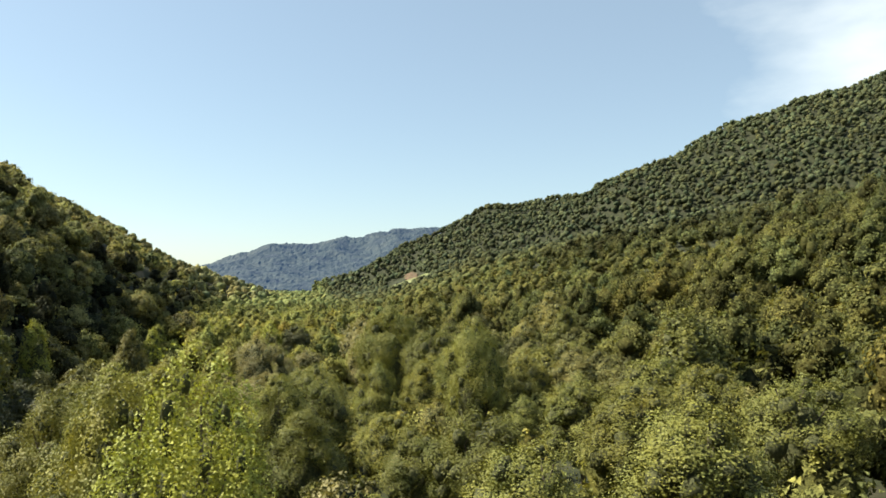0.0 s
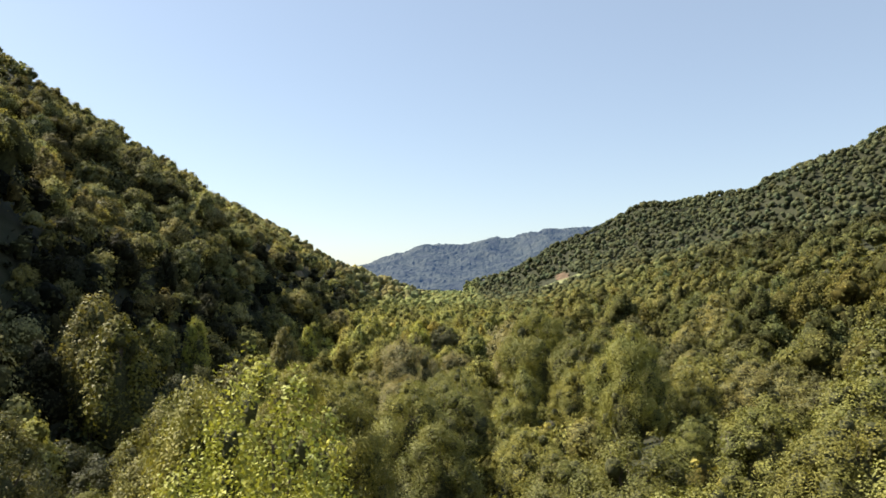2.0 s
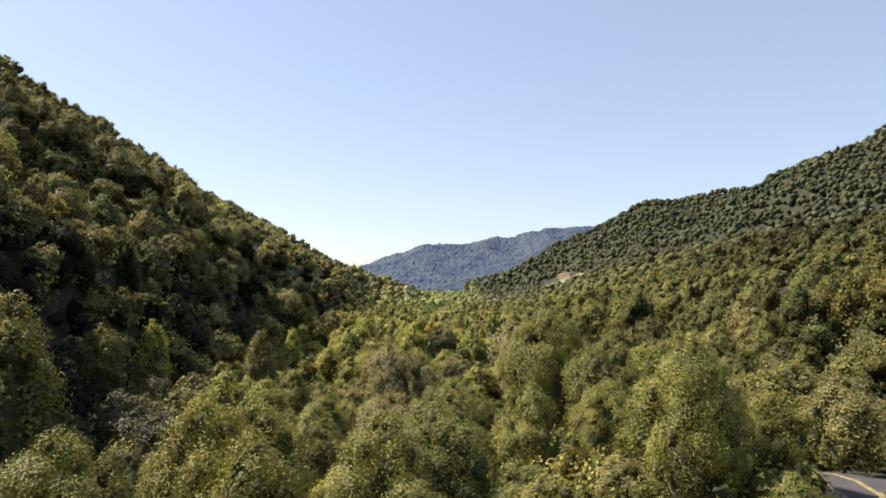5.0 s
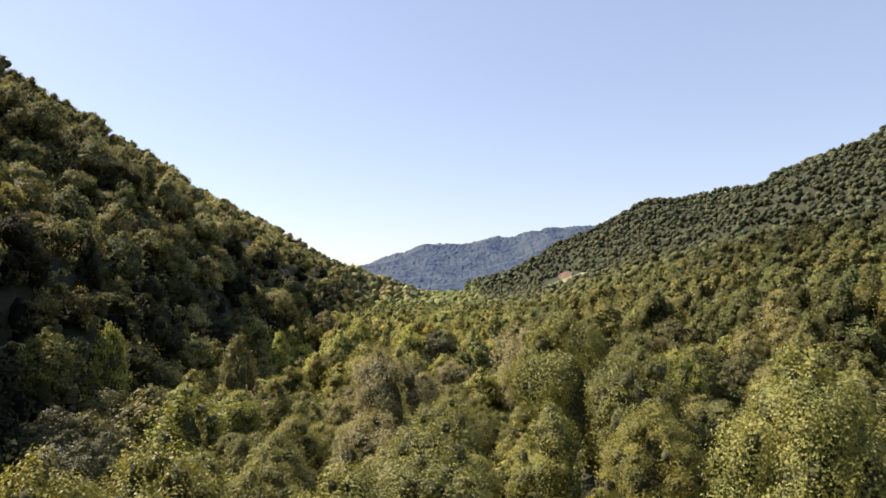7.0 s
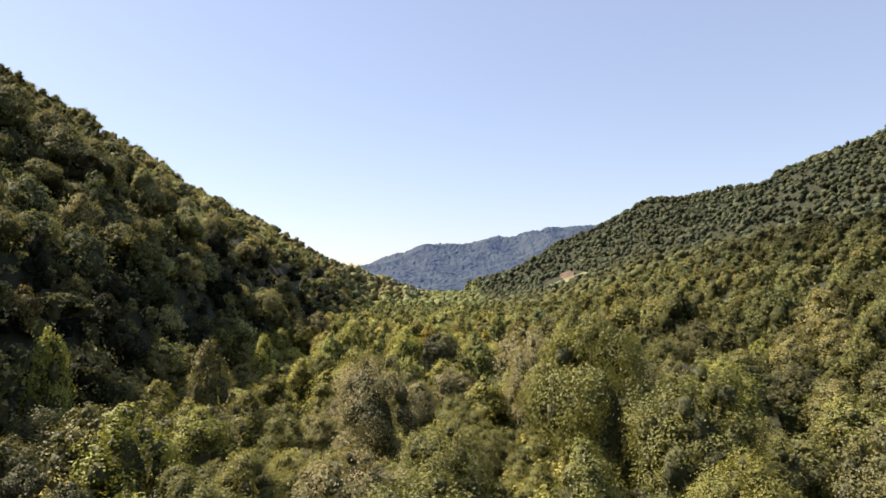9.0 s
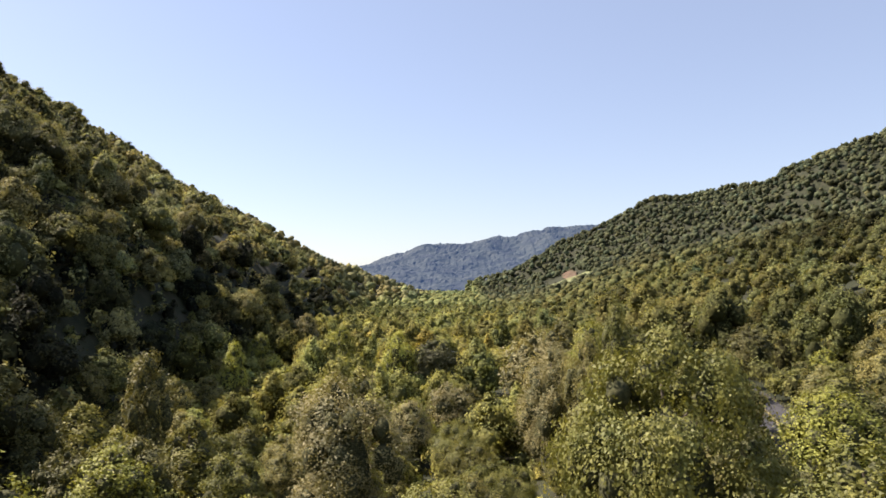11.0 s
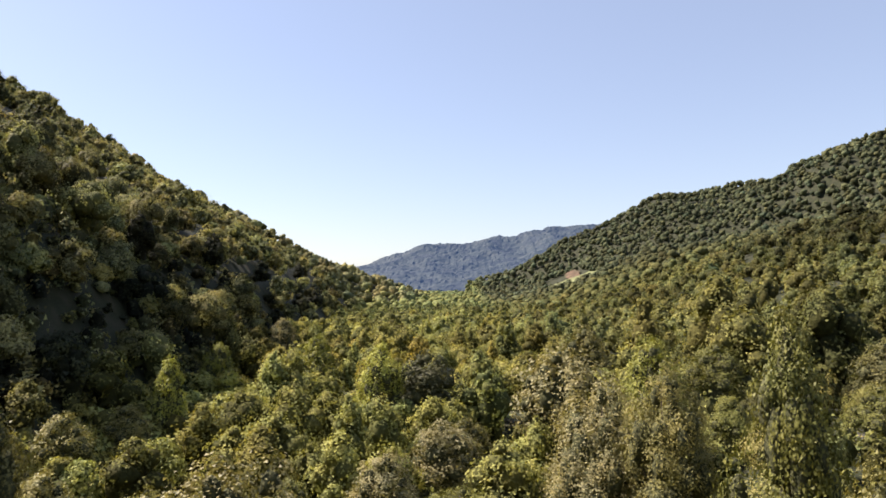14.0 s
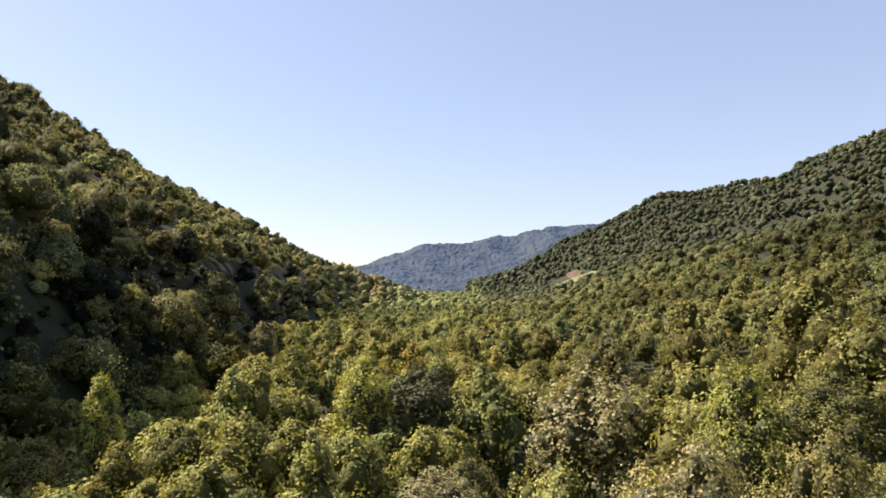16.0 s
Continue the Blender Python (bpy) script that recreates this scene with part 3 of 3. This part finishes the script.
def in_view(x, y, spare):
    """Within reach of the valley's sight lines, so that the far slopes stay affordable."""
    return (x < 0.93 * (y + 45) + spare) & (x > -0.70 * (y + 45) - spare) & (y > -140)


def tones_for(x, y):
    """Leaf colour: pale yellow-green on the valley floor, duller up the slopes, dark oaks on the heights, tinted blue
    to stand in for haze.
    """
    n = len(x)
    high = (land(x, y) - valley(x, y))[:, None]
    one = np.ones((n, 1))
    patch = lumps(x, y, 55)[:, None]
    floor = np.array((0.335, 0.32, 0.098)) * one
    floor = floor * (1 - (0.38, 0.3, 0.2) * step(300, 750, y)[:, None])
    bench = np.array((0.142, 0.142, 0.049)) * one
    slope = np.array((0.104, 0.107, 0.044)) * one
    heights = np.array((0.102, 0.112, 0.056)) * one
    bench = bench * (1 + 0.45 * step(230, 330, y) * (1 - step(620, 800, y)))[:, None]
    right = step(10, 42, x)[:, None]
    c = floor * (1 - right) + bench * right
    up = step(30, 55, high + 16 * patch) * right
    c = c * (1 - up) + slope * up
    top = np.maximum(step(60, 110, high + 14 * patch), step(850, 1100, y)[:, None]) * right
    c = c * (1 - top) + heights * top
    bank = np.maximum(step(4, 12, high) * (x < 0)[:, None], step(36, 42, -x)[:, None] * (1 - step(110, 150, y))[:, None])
    pick = rng.uniform(size=(n, 1))
    oak, olive, bright = np.array((0.2, 0.2, 0.088)), np.array((0.3, 0.272, 0.118)), np.array((0.35, 0.335, 0.13))
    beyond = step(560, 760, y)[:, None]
    # near-black tone: the shade at the hillside's foot, put into half the crowns
    foot_shade = np.array((0.048, 0.052, 0.03))
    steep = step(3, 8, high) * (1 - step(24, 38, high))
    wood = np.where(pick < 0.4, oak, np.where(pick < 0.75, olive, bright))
    c = c * (1 - bank) + bank * np.where(rng.uniform(size=(n, 1)) < 0.5 * np.maximum(steep * (0.3 + 0.7 * step(110, 170, y)[:, None]), step(36, 42, -x)[:, None] * (1 - step(110, 150, y))[:, None]) * (1 - beyond), foot_shade, wood)
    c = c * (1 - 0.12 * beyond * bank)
    stand_of = lumps(x + 300, y, 130)[:, None] + 0.6 * lumps(x, y + 300, 48)[:, None]
    c = c * (1 + 0.22 * stand_of)
    hue = rng.normal(0, 0.06, (n, 1)) + 0.05 * patch
    c = c * np.concatenate([1 + hue, one, 1 - hue], 1)
    odd = rng.uniform(size=(n, 1))
    c = c * np.where(odd < 0.22, 0.62, np.where(odd > 0.88, 1.25, 1.0))
    return c * rng.uniform(0.84, 1.16, (n, 1))


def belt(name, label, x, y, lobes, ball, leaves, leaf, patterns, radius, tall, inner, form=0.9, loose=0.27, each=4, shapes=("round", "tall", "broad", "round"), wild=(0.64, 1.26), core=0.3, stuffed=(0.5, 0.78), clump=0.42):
    """One wood: crowns from a few patterns, each turned and scaled for its tree."""
    n = len(x)
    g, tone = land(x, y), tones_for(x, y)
    high = tall * canopy(x, y) * rng.uniform(*wild, n)
    high = np.maximum(np.minimum(high, room_under_heroes(x, y) - g), 0.3 * high)
    r = np.minimum(radius * rng.uniform(0.6, 1.4, n), 0.45 * high + 0.4)
    turn, pick = rng.uniform(0, 6.283, n), rng.integers(0, patterns, n)
    vs, fs, ts, ss, at = [], [], [], [], 0
    for k in range(patterns):
        shape = shapes[k % len(shapes)]
        prng = np.random.default_rng(900 + k + leaves)
        fixed, offset, faces, kind, _ = crown_arrays(prng, shape, 1.0, 0.36, 0.3, lobes, ball, leaves, leaf, form, loose, inner, each, stuffed)
        m = np.where(pick == k)[0]
        cs, sn = np.cos(turn[m])[:, None], np.sin(turn[m])[:, None]
        sx = (r[m] / 0.36)[:, None]
        a, b = fixed[None, :, 0] * sx + offset[None, :, 0], fixed[None, :, 1] * sx + offset[None, :, 1]
        q = np.stack([a * cs - b * sn + x[m][:, None], a * sn + b * cs + y[m][:, None],
                      fixed[None, :, 2] * high[m][:, None] + offset[None, :, 2] + g[m][:, None]], -1)
        vs.append(q.reshape(-1, 3))
        fs.append((faces[None] + (at + np.arange(len(m)) * len(fixed))[:, None, None]).reshape(-1, 3))
        # clumps and insides get a darker leaf tone in place of shade among leaves
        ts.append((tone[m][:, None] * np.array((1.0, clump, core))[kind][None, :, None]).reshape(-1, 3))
        ss.append(np.tile(kind > 0, len(m)))
        at += len(m) * len(fixed)
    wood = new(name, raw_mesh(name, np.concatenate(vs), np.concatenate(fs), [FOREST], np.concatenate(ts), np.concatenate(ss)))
    return tagged(wood, label, "forest", kind="stuff")


def away(x, y):
    return np.hypot(x, np.maximum(y - 100, 0) + np.maximum(-36 - y, 0))


def clear_of(x, y, gap):
    """Not inside a tree that stands already."""
    near = np.array(placed)
    ok = np.ones(len(x), bool)
    for a, b, r in near:
        ok &= (x - a) ** 2 + (y - b) ** 2 > (gap * r) ** 2
    return ok & ~in_glade(x, y) & (np.abs(x - road_x(y)) > verge(y))


EYES = ((0, -36, 17), (0, 30, 17), (0, 100, 17))


def in_sight(x, y):
    """Not behind a hill, from the middle of the valley."""
    top, seen = land(x, y) + 22, np.zeros(len(x), bool)
    for ex, ey, ez in EYES:
        clear = np.ones(len(x), bool)
        for s in np.linspace(0.3, 0.97, 28):
            clear &= land(ex + (x - ex) * s, ey + (y - ey) * s) < ez + (top - ez) * s
        seen |= clear
    return seen


ux, uy = scatter(-75, 90, -45, 215, 3.7, lambda x, y: (in_grove(x, y) | in_grove(x, y - 8) | ((y > 140) & (x > -64) & (x < 80))) & clear_of(x, y, 0.45))
belt("undergrowth", "saplings and shrubs filling the gaps under the trees", ux, uy, 4, None, 130, 0.36, 6, 2.2, 0.36, (0.7, 6, 3))
sx, sy = scatter(-150, -40, 30, 340, 3.4, lambda x, y: ~in_grove(x, y) & clear_of(x, y, 0.4))
belt("undergrowth", "shrubs and low branches on the steep foot of the hillside", sx, sy, 4, None, 42, 0.75, 6, 2.9, 0.44, (0.75, 5, 3))
rx, ry = scatter(24, 165, -50, 200, 4.7, lambda x, y: ~in_grove(x, y) & in_view(x, y, 40) & clear_of(x, y, 0.4))
belt("undergrowth", "shrubs and young trees under the woods beside the road", rx, ry, 4, None, 48, 0.62, 6, 2.9, 0.5, (0.75, 5, 3))
nx, ny = scatter(-130, 160, -75, 190, 8.6, lambda x, y: in_view(x, y, 45) & ~in_grove(x, y) & (away(x, y) < 95) & clear_of(x, y, 0.85))
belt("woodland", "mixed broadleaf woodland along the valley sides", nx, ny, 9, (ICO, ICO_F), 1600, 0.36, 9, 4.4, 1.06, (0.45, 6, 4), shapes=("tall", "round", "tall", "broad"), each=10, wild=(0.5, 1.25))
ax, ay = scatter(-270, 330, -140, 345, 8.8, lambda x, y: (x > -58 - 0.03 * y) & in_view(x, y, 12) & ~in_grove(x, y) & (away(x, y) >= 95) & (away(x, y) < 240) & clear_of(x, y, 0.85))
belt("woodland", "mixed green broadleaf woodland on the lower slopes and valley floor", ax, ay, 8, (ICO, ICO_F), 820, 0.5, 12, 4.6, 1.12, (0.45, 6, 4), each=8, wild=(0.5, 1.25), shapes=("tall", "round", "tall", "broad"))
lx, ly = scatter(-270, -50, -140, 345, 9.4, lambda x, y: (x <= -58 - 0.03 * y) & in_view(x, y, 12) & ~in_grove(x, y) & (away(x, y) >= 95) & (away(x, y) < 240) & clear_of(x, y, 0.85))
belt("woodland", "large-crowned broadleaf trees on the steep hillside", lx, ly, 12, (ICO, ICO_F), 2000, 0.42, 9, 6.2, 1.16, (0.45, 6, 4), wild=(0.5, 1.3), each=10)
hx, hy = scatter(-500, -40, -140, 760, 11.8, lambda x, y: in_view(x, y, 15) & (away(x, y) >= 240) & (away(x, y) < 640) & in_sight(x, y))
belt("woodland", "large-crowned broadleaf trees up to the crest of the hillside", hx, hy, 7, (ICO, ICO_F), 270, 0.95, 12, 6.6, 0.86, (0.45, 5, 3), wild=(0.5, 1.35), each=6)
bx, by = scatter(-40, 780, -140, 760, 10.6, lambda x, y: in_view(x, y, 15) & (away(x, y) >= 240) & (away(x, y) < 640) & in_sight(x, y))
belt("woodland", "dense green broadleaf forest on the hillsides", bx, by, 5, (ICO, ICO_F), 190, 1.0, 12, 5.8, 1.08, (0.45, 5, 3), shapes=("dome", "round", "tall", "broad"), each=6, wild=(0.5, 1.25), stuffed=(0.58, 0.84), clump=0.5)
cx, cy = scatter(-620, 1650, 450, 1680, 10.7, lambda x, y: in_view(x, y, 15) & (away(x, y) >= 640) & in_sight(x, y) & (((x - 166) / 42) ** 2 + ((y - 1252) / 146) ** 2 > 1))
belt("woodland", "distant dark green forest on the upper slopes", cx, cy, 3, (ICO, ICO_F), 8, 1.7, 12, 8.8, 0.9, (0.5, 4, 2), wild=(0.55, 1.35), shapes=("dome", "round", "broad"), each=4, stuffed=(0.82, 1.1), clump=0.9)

# ---- the road ----
ys = np.arange(-140, 330, 4.0)


def strip(name, half0, half1, lift, mats):
    xs = road_x(ys)
    v = np.concatenate([np.c_[xs + half0, ys, road_z + lift], np.c_[xs + half1, ys, road_z + lift]])
    n = len(ys)
    i = np.arange(n - 1)
    return raw_mesh(name, v, np.c_[i, i + n, i + n + 1, i + 1], mats)


road_z = np.maximum(np.maximum(land(road_x(ys) - 3, ys), land(road_x(ys) + 3, ys)), land(road_x(ys), ys)) + 0.12
road = new("road", strip("road", -2.5, 2.5, 0.0, [ASPHALT]))
tagged(road, "narrow worn asphalt road in shade between the trees", "road", kind="structure")
for off in (-0.16, 0.06):
    line = new("centre_line", strip("centre_line", off, off + 0.1, 0.006, [LINE]))
    line.parent = road


# ---- open ground: a lay-by, and a cleared bank on the far slope ----
def patch(name, x0, x1, y0, y1, lift, mat):
    """A ragged piece of open ground on the slope."""
    gx, gy = np.meshgrid(np.linspace(x0, x1, 14), np.linspace(y0, y1, 14))
    gx, gy = gx + 4 * lumps(gx + 90, gy, 13), gy + 9 * lumps(gx, gy + 50, 17)
    v = np.c_[gx.ravel(), gy.ravel(), (land(gx, gy) + lift * (1 + 1.8 * (gy - y0) / (y1 - y0)) + 0.9 * lumps(gx, gy, 7)).ravel()]
    i = (np.arange(13)[:, None] * 14 + np.arange(13)).ravel()
    return new(name, raw_mesh(name, v, np.c_[i, i + 1, i + 15, i + 14], [mat], smooth=True))


tagged(patch("bare_bank", 172, 194, 1290, 1360, 2.0, CLAY), "bare orange clay bank cleared of trees on the wooded slope", "clearing", kind="structure")
tagged(patch("meadow", 130, 206, 1130, 1290, 0.8, GRASS), "pale grassy clearing beside the clay bank", "clearing", kind="structure")
layby = new("lay_by", raw_mesh("lay_by", [(road_x(q) + o, q, float(land(road_x(q), q)) + 0.2) for q in (29.0, 32.0, 35.0, 38.0, 41.0) for o in (-5.2 + 0.5 * math.sin(q), -2.4)],
                               [(2 * k, 2 * k + 1, 2 * k + 3, 2 * k + 2) for k in range(4)], [GRAVEL]))
tagged(layby, "pale gravel lay-by beside the worn road", "lay-by", kind="structure")
